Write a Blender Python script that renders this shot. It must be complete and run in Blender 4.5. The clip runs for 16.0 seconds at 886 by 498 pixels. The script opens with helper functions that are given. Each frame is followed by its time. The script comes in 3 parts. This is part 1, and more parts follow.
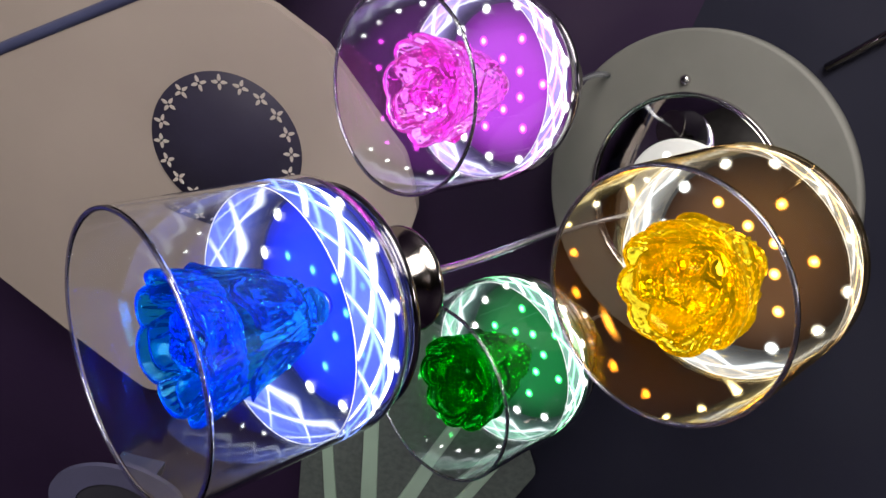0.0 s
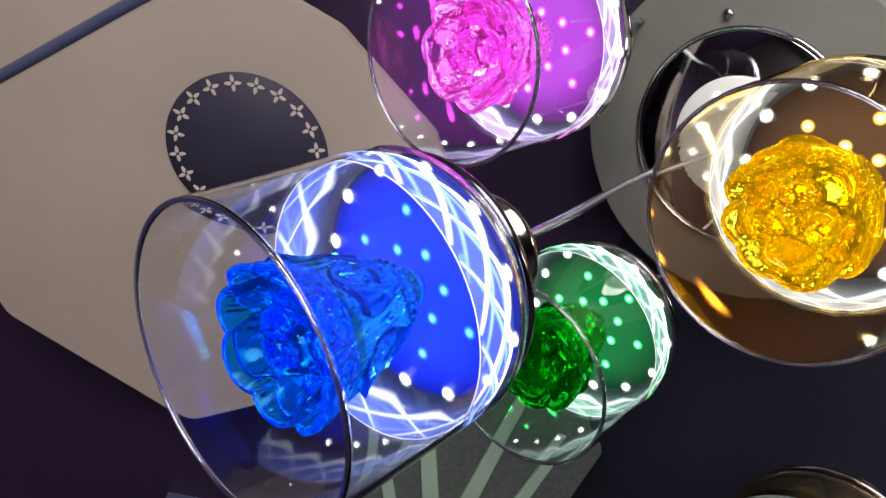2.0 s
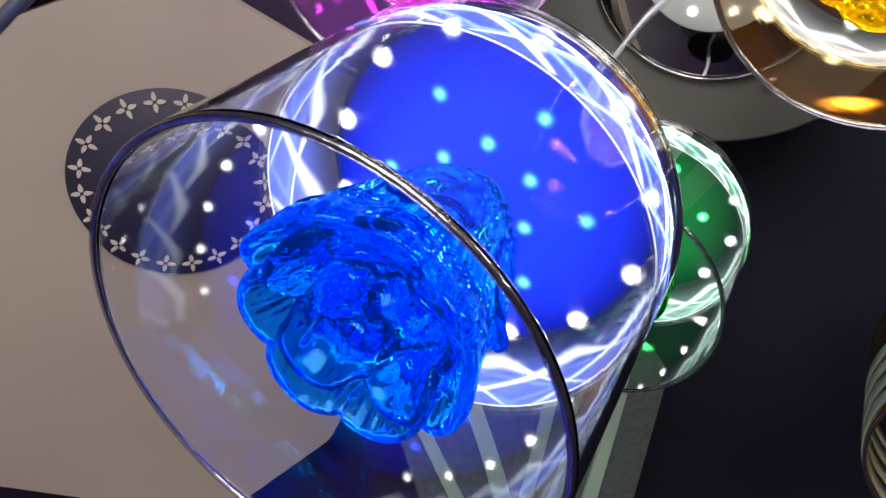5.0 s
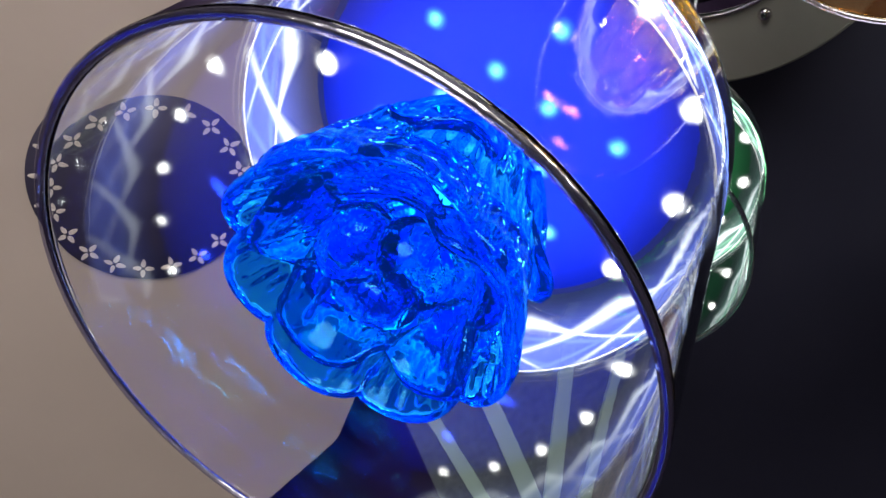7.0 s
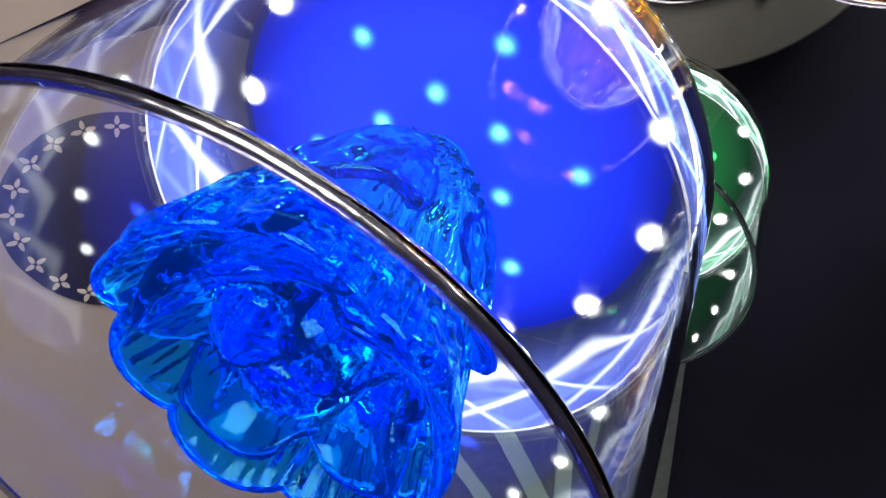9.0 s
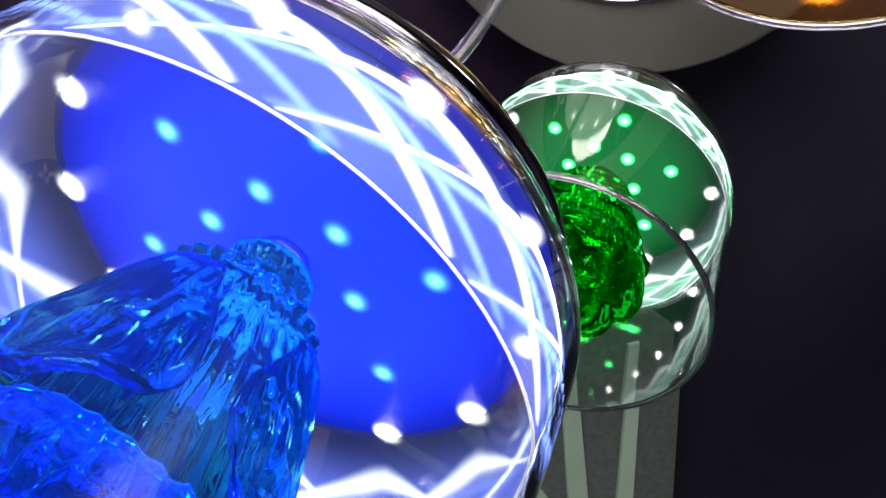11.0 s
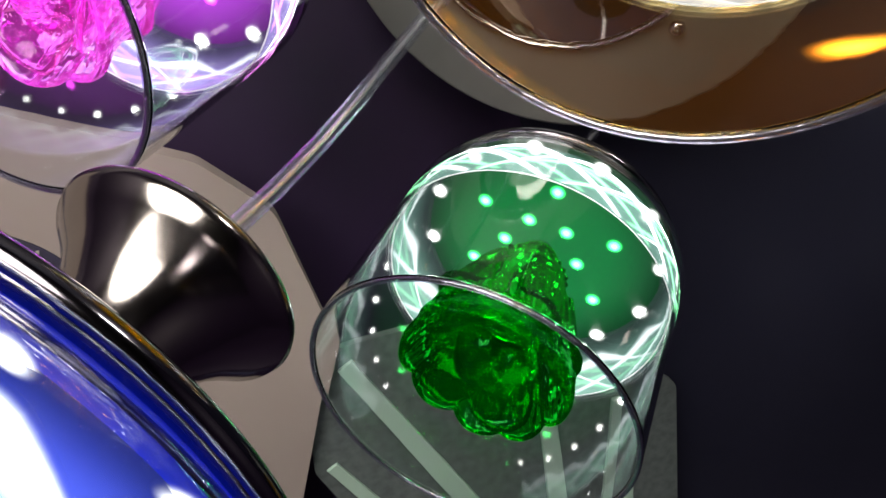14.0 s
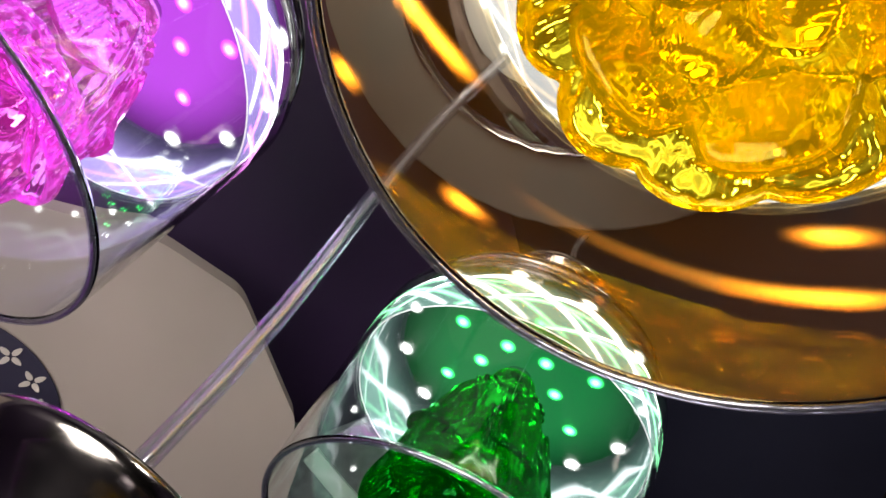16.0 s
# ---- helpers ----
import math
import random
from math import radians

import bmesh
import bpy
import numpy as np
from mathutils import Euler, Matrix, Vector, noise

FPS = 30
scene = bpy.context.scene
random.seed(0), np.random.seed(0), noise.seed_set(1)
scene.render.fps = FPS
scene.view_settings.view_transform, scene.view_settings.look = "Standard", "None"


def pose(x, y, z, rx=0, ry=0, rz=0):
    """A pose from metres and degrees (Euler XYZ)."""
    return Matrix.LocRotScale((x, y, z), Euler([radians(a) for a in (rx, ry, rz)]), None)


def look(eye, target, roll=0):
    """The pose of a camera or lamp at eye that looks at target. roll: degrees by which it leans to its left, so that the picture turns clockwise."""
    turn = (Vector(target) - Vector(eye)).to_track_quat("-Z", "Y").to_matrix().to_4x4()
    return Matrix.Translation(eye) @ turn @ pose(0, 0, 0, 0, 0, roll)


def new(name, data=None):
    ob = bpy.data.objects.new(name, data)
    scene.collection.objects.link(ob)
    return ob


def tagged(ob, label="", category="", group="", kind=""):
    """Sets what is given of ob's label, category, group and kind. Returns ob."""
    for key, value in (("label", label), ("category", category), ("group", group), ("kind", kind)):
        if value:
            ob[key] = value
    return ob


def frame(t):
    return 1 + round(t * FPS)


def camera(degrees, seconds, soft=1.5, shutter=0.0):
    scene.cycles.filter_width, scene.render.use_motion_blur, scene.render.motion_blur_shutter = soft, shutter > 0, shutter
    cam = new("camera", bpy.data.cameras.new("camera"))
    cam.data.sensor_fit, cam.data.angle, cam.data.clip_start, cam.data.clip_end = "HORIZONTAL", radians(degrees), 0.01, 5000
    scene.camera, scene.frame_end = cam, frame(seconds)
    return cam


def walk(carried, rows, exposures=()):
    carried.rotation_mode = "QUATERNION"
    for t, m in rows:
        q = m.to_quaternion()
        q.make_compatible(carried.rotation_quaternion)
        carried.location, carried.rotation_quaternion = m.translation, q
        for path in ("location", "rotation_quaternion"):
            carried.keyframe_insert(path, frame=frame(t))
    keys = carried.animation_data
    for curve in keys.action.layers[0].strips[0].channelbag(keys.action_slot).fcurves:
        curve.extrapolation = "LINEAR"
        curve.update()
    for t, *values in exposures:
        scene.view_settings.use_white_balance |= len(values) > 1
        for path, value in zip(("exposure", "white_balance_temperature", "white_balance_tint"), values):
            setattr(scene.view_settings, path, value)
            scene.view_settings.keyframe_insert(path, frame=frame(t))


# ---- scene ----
cam = camera(60.04, 16.0)
# seconds, eye x, y, z, yaw, pitch, roll
ROWS = [
    (0.0, 0.0775, 0.0939, 1.8027, 96.05, 43.09, 74.27),
    (0.5, 0.0593, 0.0937, 1.7986, 95.88, 43.90, 72.80),
    (1.0, 0.0394, 0.0929, 1.7965, 95.97, 44.23, 70.85),
    (1.5, 0.0321, 0.0875, 1.7944, 95.72, 45.23, 69.17),
    (2.0, 0.0205, 0.0871, 1.7894, 95.81, 43.80, 66.62),
    (2.5, -0.0067, 0.0796, 1.7884, 95.47, 43.94, 61.56),
    (3.0, -0.0314, 0.0791, 1.7871, 94.63, 44.03, 57.07),
    (5.5, -0.0984, 0.0799, 1.8226, 92.09, 48.37, 40.70),
    (6.0, -0.1075, 0.0827, 1.8259, 91.86, 48.17, 39.35),
    (6.5, -0.1155, 0.0843, 1.8279, 91.85, 48.28, 38.05),
    (7.0, -0.1203, 0.0791, 1.8289, 90.59, 48.44, 35.69),
    (7.5, -0.1243, 0.0811, 1.8358, 92.29, 47.81, 35.26),
    (8.0, -0.1259, 0.0810, 1.8443, 91.24, 47.72, 34.61),
    (10.5, -0.1141, 0.0973, 1.8975, 92.49, 46.01, 31.49),
    (11.0, -0.1120, 0.1019, 1.9111, 92.04, 45.45, 30.47),
    (11.5, -0.1090, 0.1099, 1.9245, 92.37, 46.10, 29.83),
    (12.0, -0.1060, 0.1135, 1.9341, 92.05, 45.59, 29.19),
    (12.5, -0.1003, 0.1254, 1.9470, 94.11, 43.80, 30.84),
    (13.0, -0.1030, 0.1308, 1.9535, 96.28, 44.31, 31.89),
    (13.5, -0.0999, 0.1250, 1.9667, 95.53, 44.41, 31.12),
    (14.0, -0.0993, 0.1298, 1.9735, 95.97, 44.80, 31.62),
    (14.5, -0.1008, 0.1203, 1.9812, 95.26, 45.73, 32.69),
    (15.0, -0.0967, 0.1197, 1.9905, 95.68, 46.31, 34.10),
    (15.5, -0.0916, 0.1150, 2.0020, 95.20, 46.32, 33.91),
    (16.0, -0.0853, 0.1101, 2.0117, 95.58, 46.98, 35.13),
]
walk(cam, [(t, pose(x, y, z, 90 + pitch, 0, yaw) @ pose(0, 0, 0, 0, 0, roll)) for t, x, y, z, yaw, pitch, roll in ROWS])

# ---- light ----
world = bpy.data.worlds.new("world")
scene.world = world
world.use_nodes = True
world.node_tree.nodes["Background"].inputs["Color"].default_value = (0.03, 0.03, 0.05, 1)
world.node_tree.nodes["Background"].inputs["Strength"].default_value = 0.2
scene.view_settings.exposure = 1.04

# unseen fill lights added behind the camera: one low and wide, one high
for sx, sy, sz, wide, watts in ((1.45, -0.70, 0.95, 1.7, 30.0), (1.5, 0.7, 2.36, 0.35, 5.0)):
    lamp = bpy.data.lights.new("fill_light", "AREA")
    lamp.shape, lamp.size, lamp.energy = "DISK", wide, watts
    lamp.color = (1.0, 0.93, 0.87)
    new("fill_light", lamp).matrix_world = look((sx, sy, sz), (-0.45, -0.15, 2.15))


# ---- materials ----
def material(name):
    m = bpy.data.materials.new(name)
    m.use_nodes = True
    t = m.node_tree
    return m, t, t.nodes["Principled BSDF"], t.nodes["Material Output"]


def node(tree, kind, **values):
    n = tree.nodes.new(kind)
    for key, value in values.items():
        n.inputs[key.replace("_", " ")].default_value = value
    return n


def grain(tree, bsdf, base, dark, scale, bump=0.1, size=0.001, rough=(0.4, 0.6), second=7.0):
    """Two scales of noise: colour, roughness and relief."""
    place = tree.nodes.new("ShaderNodeTexCoord")
    big = node(tree, "ShaderNodeTexNoise", Scale=scale, Detail=5.0)
    fine = node(tree, "ShaderNodeTexNoise", Scale=scale * second, Detail=4.0)
    for n in (big, fine):
        tree.links.new(place.outputs["Object"], n.inputs["Vector"])
    mix = tree.nodes.new("ShaderNodeMix")
    mix.data_type = "RGBA"
    mix.inputs[6].default_value, mix.inputs[7].default_value = (*dark, 1), (*base, 1)
    ramp = tree.nodes.new("ShaderNodeMapRange")
    ramp.inputs[1].default_value, ramp.inputs[2].default_value = 0.3, 0.65
    tree.links.new(big.outputs[0], ramp.inputs[0])
    tree.links.new(ramp.outputs[0], mix.inputs[0])
    tree.links.new(mix.outputs[2], bsdf.inputs["Base Color"])
    r = tree.nodes.new("ShaderNodeMapRange")
    r.inputs[3].default_value, r.inputs[4].default_value = rough
    tree.links.new(fine.outputs[0], r.inputs[0])
    tree.links.new(r.outputs[0], bsdf.inputs["Roughness"])
    b = node(tree, "ShaderNodeBump", Strength=bump, Distance=size)
    tree.links.new(fine.outputs[0], b.inputs["Height"])
    tree.links.new(b.outputs[0], bsdf.inputs["Normal"])
    return mix


def matte(name, base, dark, scale=6.0, bump=0.1, rough=(0.45, 0.65), metal=0.0, size=0.001):
    m, t, b, _ = material(name)
    b.inputs["Metallic"].default_value = metal
    grain(t, b, base, dark, scale, bump, size, rough)
    return m


def clear_glass(name, tint=(1, 1, 1), wave=0.05, coat=0.0, coat_tone=(1, 1, 1)):
    """Blown glass with faint waves round it, and for stained shades a thin metallic lustre."""
    m, t, b, out = material(name)
    place = t.nodes.new("ShaderNodeTexCoord")
    rings = t.nodes.new("ShaderNodeMapping")
    rings.inputs["Scale"].default_value = (12.0, 12.0, 60.0)
    sag = node(t, "ShaderNodeTexNoise", Scale=1.0, Detail=2.0)
    smear = node(t, "ShaderNodeTexNoise", Scale=28.0, Detail=6.0)
    t.links.new(place.outputs["Object"], rings.inputs["Vector"])
    t.links.new(rings.outputs[0], sag.inputs["Vector"])
    t.links.new(place.outputs["Object"], smear.inputs["Vector"])
    bump = node(t, "ShaderNodeBump", Strength=wave, Distance=0.001)
    t.links.new(sag.outputs[0], bump.inputs["Height"])
    film = t.nodes.new("ShaderNodeMapRange")
    film.inputs[1].default_value, film.inputs[2].default_value, film.inputs[3].default_value, film.inputs[4].default_value = 0.55, 0.8, 0.0, 0.02
    t.links.new(smear.outputs[0], film.inputs[0])
    glass = node(t, "ShaderNodeBsdfGlass", Color=(*tint, 1), IOR=1.47)
    t.links.new(film.outputs[0], glass.inputs["Roughness"])
    t.links.new(bump.outputs[0], glass.inputs["Normal"])
    last = glass.outputs[0]
    if coat:
        shine = node(t, "ShaderNodeBsdfGlossy", Color=(*coat_tone, 1), Roughness=0.01)
        t.links.new(bump.outputs[0], shine.inputs["Normal"])
        mix = node(t, "ShaderNodeMixShader", Fac=coat)
        t.links.new(last, mix.inputs[1])
        t.links.new(shine.outputs[0], mix.inputs[2])
        last = mix.outputs[0]
    t.links.new(last, out.inputs["Surface"])
    return m


def lip_glass(name, tint):
    """The thick fire-polished edge: glossy, letting part of what is behind through."""
    m, t, b, out = material(name)
    place = t.nodes.new("ShaderNodeTexCoord")
    ripple = node(t, "ShaderNodeTexNoise", Scale=160.0, Detail=2.0)
    t.links.new(place.outputs["Object"], ripple.inputs["Vector"])
    bump = node(t, "ShaderNodeBump", Strength=0.5, Distance=0.001)
    t.links.new(ripple.outputs[0], bump.inputs["Height"])
    clear = node(t, "ShaderNodeBsdfTransparent", Color=(*tint, 1))
    shine = node(t, "ShaderNodeBsdfGlossy", Color=(0.9, 0.9, 1.0, 1), Roughness=0.22)
    t.links.new(bump.outputs[0], shine.inputs["Normal"])
    mix = node(t, "ShaderNodeMixShader", Fac=0.30)
    t.links.new(clear.outputs[0], mix.inputs[1])
    t.links.new(shine.outputs[0], mix.inputs[2])
    t.links.new(mix.outputs[0], out.inputs["Surface"])
    return m


def chrome(name, tone=(0.62, 0.6, 0.6), rough=0.06):
    m, t, b, _ = material(name)
    b.inputs["Metallic"].default_value = 1.0
    grain(t, b, tone, tuple(c * 0.85 for c in tone), 40.0, 0.03, 0.0003, (rough, rough + 0.06))
    return m


def glow(name, colour, strength):
    m, t, b, out = material(name)
    b.inputs["Base Color"].default_value = (0.8, 0.8, 0.8, 1)
    b.inputs["Emission Color"].default_value = (*colour, 1)
    b.inputs["Emission Strength"].default_value = strength
    return m


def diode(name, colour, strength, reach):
    """A diode with its glare painted round it: emission brightest over the chip, fading to a clear edge."""
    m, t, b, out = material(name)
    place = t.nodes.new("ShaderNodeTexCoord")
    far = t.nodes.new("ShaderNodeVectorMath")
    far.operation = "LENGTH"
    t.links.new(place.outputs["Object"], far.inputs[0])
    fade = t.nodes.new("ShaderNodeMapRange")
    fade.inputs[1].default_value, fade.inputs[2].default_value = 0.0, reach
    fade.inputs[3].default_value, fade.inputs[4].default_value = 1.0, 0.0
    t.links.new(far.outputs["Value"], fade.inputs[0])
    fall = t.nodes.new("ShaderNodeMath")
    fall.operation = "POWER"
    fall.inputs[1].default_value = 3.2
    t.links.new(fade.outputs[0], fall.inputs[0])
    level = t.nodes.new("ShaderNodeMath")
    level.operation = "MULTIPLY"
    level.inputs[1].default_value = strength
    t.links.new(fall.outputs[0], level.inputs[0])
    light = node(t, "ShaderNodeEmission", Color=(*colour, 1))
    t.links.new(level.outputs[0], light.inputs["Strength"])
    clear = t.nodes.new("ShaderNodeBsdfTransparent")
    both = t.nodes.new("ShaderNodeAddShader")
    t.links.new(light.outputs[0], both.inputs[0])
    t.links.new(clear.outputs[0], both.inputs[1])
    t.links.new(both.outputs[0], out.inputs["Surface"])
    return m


def beam(name, colour, strength):
    """Soft-edged line of painted caustic light on the sleeve: emission full in its middle, clear at its edges."""
    m, t, b, out = material(name)
    place = t.nodes.new("ShaderNodeTexCoord")
    ramp = t.nodes.new("ShaderNodeSeparateXYZ")
    t.links.new(place.outputs["UV"], ramp.inputs[0])

    def maths(kind, a, b):
        n = t.nodes.new("ShaderNodeMath")
        n.operation = kind
        for k, v in enumerate((a, b)):
            if isinstance(v, (int, float)):
                n.inputs[k].default_value = v
            else:
                t.links.new(v, n.inputs[k])
        return n.outputs[0]

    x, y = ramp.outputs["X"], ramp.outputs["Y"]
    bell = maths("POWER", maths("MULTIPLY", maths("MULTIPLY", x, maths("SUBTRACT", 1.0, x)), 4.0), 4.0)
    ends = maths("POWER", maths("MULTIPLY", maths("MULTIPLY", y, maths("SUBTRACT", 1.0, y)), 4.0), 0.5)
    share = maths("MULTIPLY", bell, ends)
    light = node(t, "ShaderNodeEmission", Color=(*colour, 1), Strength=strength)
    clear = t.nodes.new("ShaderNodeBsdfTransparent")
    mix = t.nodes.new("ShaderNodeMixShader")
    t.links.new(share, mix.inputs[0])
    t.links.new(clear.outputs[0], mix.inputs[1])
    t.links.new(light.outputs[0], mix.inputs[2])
    t.links.new(mix.outputs[0], out.inputs["Surface"])
    return m


def crystal(name, tint, painted_glow, shine):
    """Cast coloured glass with moulded waves and fine ribs; a glow for light scattered in it is painted as emission."""
    m, t, b, out = material(name)
    place = t.nodes.new("ShaderNodeTexCoord")
    wave = node(t, "ShaderNodeTexNoise", Scale=62.0, Detail=0.3, Distortion=1.2)
    fine = node(t, "ShaderNodeTexNoise", Scale=210.0, Detail=0.5, Distortion=0.8)
    cloud = node(t, "ShaderNodeTexNoise", Scale=38.0, Detail=2.0, Distortion=1.0)
    for n in (wave, fine, cloud):
        t.links.new(place.outputs["Object"], n.inputs["Vector"])
    relief = t.nodes.new("ShaderNodeMix")
    relief.inputs[0].default_value = 0.13
    t.links.new(wave.outputs[0], relief.inputs[2])
    t.links.new(fine.outputs[0], relief.inputs[3])
    bump = node(t, "ShaderNodeBump", Strength=0.5, Distance=0.003)
    t.links.new(relief.outputs[0], bump.inputs["Height"])
    glass = node(t, "ShaderNodeBsdfGlass", Color=(*tint, 1), Roughness=0.0, IOR=1.5)
    t.links.new(bump.outputs[0], glass.inputs["Normal"])
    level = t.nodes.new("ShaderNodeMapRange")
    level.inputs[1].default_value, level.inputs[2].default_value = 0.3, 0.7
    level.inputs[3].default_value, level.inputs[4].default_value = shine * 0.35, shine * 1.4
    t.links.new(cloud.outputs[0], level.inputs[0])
    inner = node(t, "ShaderNodeEmission", Color=(*painted_glow, 1))
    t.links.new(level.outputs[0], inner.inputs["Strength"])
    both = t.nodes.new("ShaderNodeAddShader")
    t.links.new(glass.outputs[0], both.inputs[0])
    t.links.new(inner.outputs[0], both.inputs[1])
    t.links.new(both.outputs[0], out.inputs["Surface"])
    return m


def led_board(name, colour, strength):
    """Glossy board; the coloured diodes' light on it is painted as emission that fades outwards."""
    m, t, b, out = material(name)
    b.inputs["Base Color"].default_value = (0.012, 0.012, 0.016, 1)
    b.inputs["Roughness"].default_value = 0.5
    b.inputs["Specular IOR Level"].default_value = 0.12
    place = t.nodes.new("ShaderNodeTexCoord")
    far = t.nodes.new("ShaderNodeVectorMath")
    far.operation = "LENGTH"
    t.links.new(place.outputs["Object"], far.inputs[0])
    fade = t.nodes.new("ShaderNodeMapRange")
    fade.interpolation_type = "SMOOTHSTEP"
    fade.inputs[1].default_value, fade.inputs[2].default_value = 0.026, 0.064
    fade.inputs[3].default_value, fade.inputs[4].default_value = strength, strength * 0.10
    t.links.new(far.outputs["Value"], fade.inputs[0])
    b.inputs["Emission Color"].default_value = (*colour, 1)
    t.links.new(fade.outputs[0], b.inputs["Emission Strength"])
    return m


def frosted(name, tint, strength):
    """Thin frosted sleeve: part clear, part scattering; its glow is painted as emission, dimmer towards the top."""
    m, t, b, out = material(name)
    b.inputs["Base Color"].default_value = (0.004 + 0.01 * tint[0], 0.004 + 0.01 * tint[1], 0.004 + 0.01 * tint[2], 1)
    b.inputs["Roughness"].default_value = 0.8
    b.inputs["Specular IOR Level"].default_value = 0.0
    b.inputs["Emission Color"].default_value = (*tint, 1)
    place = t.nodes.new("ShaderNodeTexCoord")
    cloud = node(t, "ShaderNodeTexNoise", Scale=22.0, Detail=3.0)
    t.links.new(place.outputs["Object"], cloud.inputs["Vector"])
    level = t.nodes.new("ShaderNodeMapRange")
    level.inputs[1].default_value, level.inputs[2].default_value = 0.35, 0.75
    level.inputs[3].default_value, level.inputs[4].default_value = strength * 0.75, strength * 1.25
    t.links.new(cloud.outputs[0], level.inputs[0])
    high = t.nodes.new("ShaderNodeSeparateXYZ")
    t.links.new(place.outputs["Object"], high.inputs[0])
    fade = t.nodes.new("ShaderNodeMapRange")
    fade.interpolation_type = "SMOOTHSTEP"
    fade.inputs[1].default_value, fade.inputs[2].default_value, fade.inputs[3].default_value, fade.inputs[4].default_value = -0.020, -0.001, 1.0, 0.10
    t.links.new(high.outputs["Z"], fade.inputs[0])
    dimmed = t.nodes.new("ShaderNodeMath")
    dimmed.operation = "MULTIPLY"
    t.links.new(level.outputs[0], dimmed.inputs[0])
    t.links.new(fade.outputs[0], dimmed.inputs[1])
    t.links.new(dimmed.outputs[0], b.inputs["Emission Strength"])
    clear = t.nodes.new("ShaderNodeBsdfTransparent")
    mix = node(t, "ShaderNodeMixShader", Fac=0.80)
    t.links.new(clear.outputs[0], mix.inputs[1])
    t.links.new(b.outputs[0], mix.inputs[2])
    t.links.new(mix.outputs[0], out.inputs["Surface"])
    return m


WALL = matte("dark_wall_paint", (0.027, 0.012, 0.046), (0.020, 0.009, 0.034), 3.0)
CEILING = matte("dark_ceiling_paint", (0.020, 0.021, 0.042), (0.014, 0.015, 0.030), 3.0)
FLOOR = matte("dark_floor", (0.04, 0.036, 0.036), (0.028, 0.025, 0.026), 5.0)
CREAM = matte("cream_enamel", (0.40, 0.338, 0.300), (0.350, 0.295, 0.262), 4.0, 0.04, (0.6, 0.75))
NAVY = matte("navy_disc_enamel", (0.030, 0.026, 0.055), (0.022, 0.018, 0.042), 12.0, 0.05, (0.55, 0.7))
PETAL_WHITE = matte("pale_cut_out", (0.62, 0.55, 0.5), (0.5, 0.45, 0.42), 30.0)
SEAM = matte("blue_trim", (0.07, 0.08, 0.16), (0.05, 0.055, 0.12), 20.0, 0.05, (0.25, 0.4))
BOARD = matte("grey_speckled_board", (0.13, 0.155, 0.148), (0.085, 0.105, 0.10), 140.0, 0.3)
STRIPE = matte("pale_green_stripe", (0.42, 0.58, 0.47), (0.36, 0.50, 0.41), 10.0)
ARCH = matte("slate_blue_arch", (0.115, 0.115, 0.21), (0.10, 0.10, 0.18), 10.0)
FIELD = matte("dark_grey_field", (0.045, 0.045, 0.06), (0.036, 0.036, 0.05), 10.0)
CANOPY = matte("warm_grey_canopy", (0.21, 0.212, 0.195), (0.18, 0.182, 0.168), 14.0, 0.05, (0.5, 0.65))
SATIN = chrome("satin_chrome", (0.36, 0.33, 0.31), 0.10)
MIRROR = chrome("mirror_plate", (0.75, 0.76, 0.75), 0.02)
CHROME = chrome("chrome")
DARK_CHROME = chrome("dark_chrome", (0.20, 0.19, 0.21), 0.08)
CORD = lip_glass("clear_cord", (0.90, 0.93, 0.95))
WIRE = chrome("tinned_wire", (0.85, 0.85, 0.87), 0.35)
GLASS_LIP = lip_glass("glass_lip", (0.80, 0.80, 0.90))
GLASS = clear_glass("shade_glass", (0.98, 0.985, 0.995))
AMBER_GLASS = clear_glass("amber_glass", (0.98, 0.935, 0.86), 0.05, 0.036, (1.0, 0.72, 0.20))
STRIPE_WHITE = matte("white_stripe_glaze", (0.17, 0.20, 0.19), (0.13, 0.155, 0.15), 20.0)
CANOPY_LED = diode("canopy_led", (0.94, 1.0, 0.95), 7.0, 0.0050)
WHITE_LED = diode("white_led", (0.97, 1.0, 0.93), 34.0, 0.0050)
CANOPY_GLOW = glow("canopy_diffuser", (0.80, 0.95, 0.86), 0.06)
STREAK = beam("painted_caustic", (0.92, 1.0, 1.0), 4.2)
PAINTED_EDGE = glow("painted_edge_glow", (0.9, 0.95, 1.0), 0.25)


# ---- mesh helpers ----
def mesh_of(name, bm, mat, smooth=True):
    bmesh.ops.recalc_face_normals(bm, faces=bm.faces)
    me = bpy.data.meshes.new(name)
    bm.to_mesh(me)
    bm.free()
    if mat:
        me.materials.append(mat)
    if smooth:
        me.polygons.foreach_set("use_smooth", [True] * len(me.polygons))
    return me


def part(name, bm, mat, parent, label="", at=None, smooth=True):
    ob = new(name, mesh_of(name, bm, mat, smooth))
    ob.parent = parent
    if at is not None:
        ob.matrix_local = at
    return tagged(ob, label)


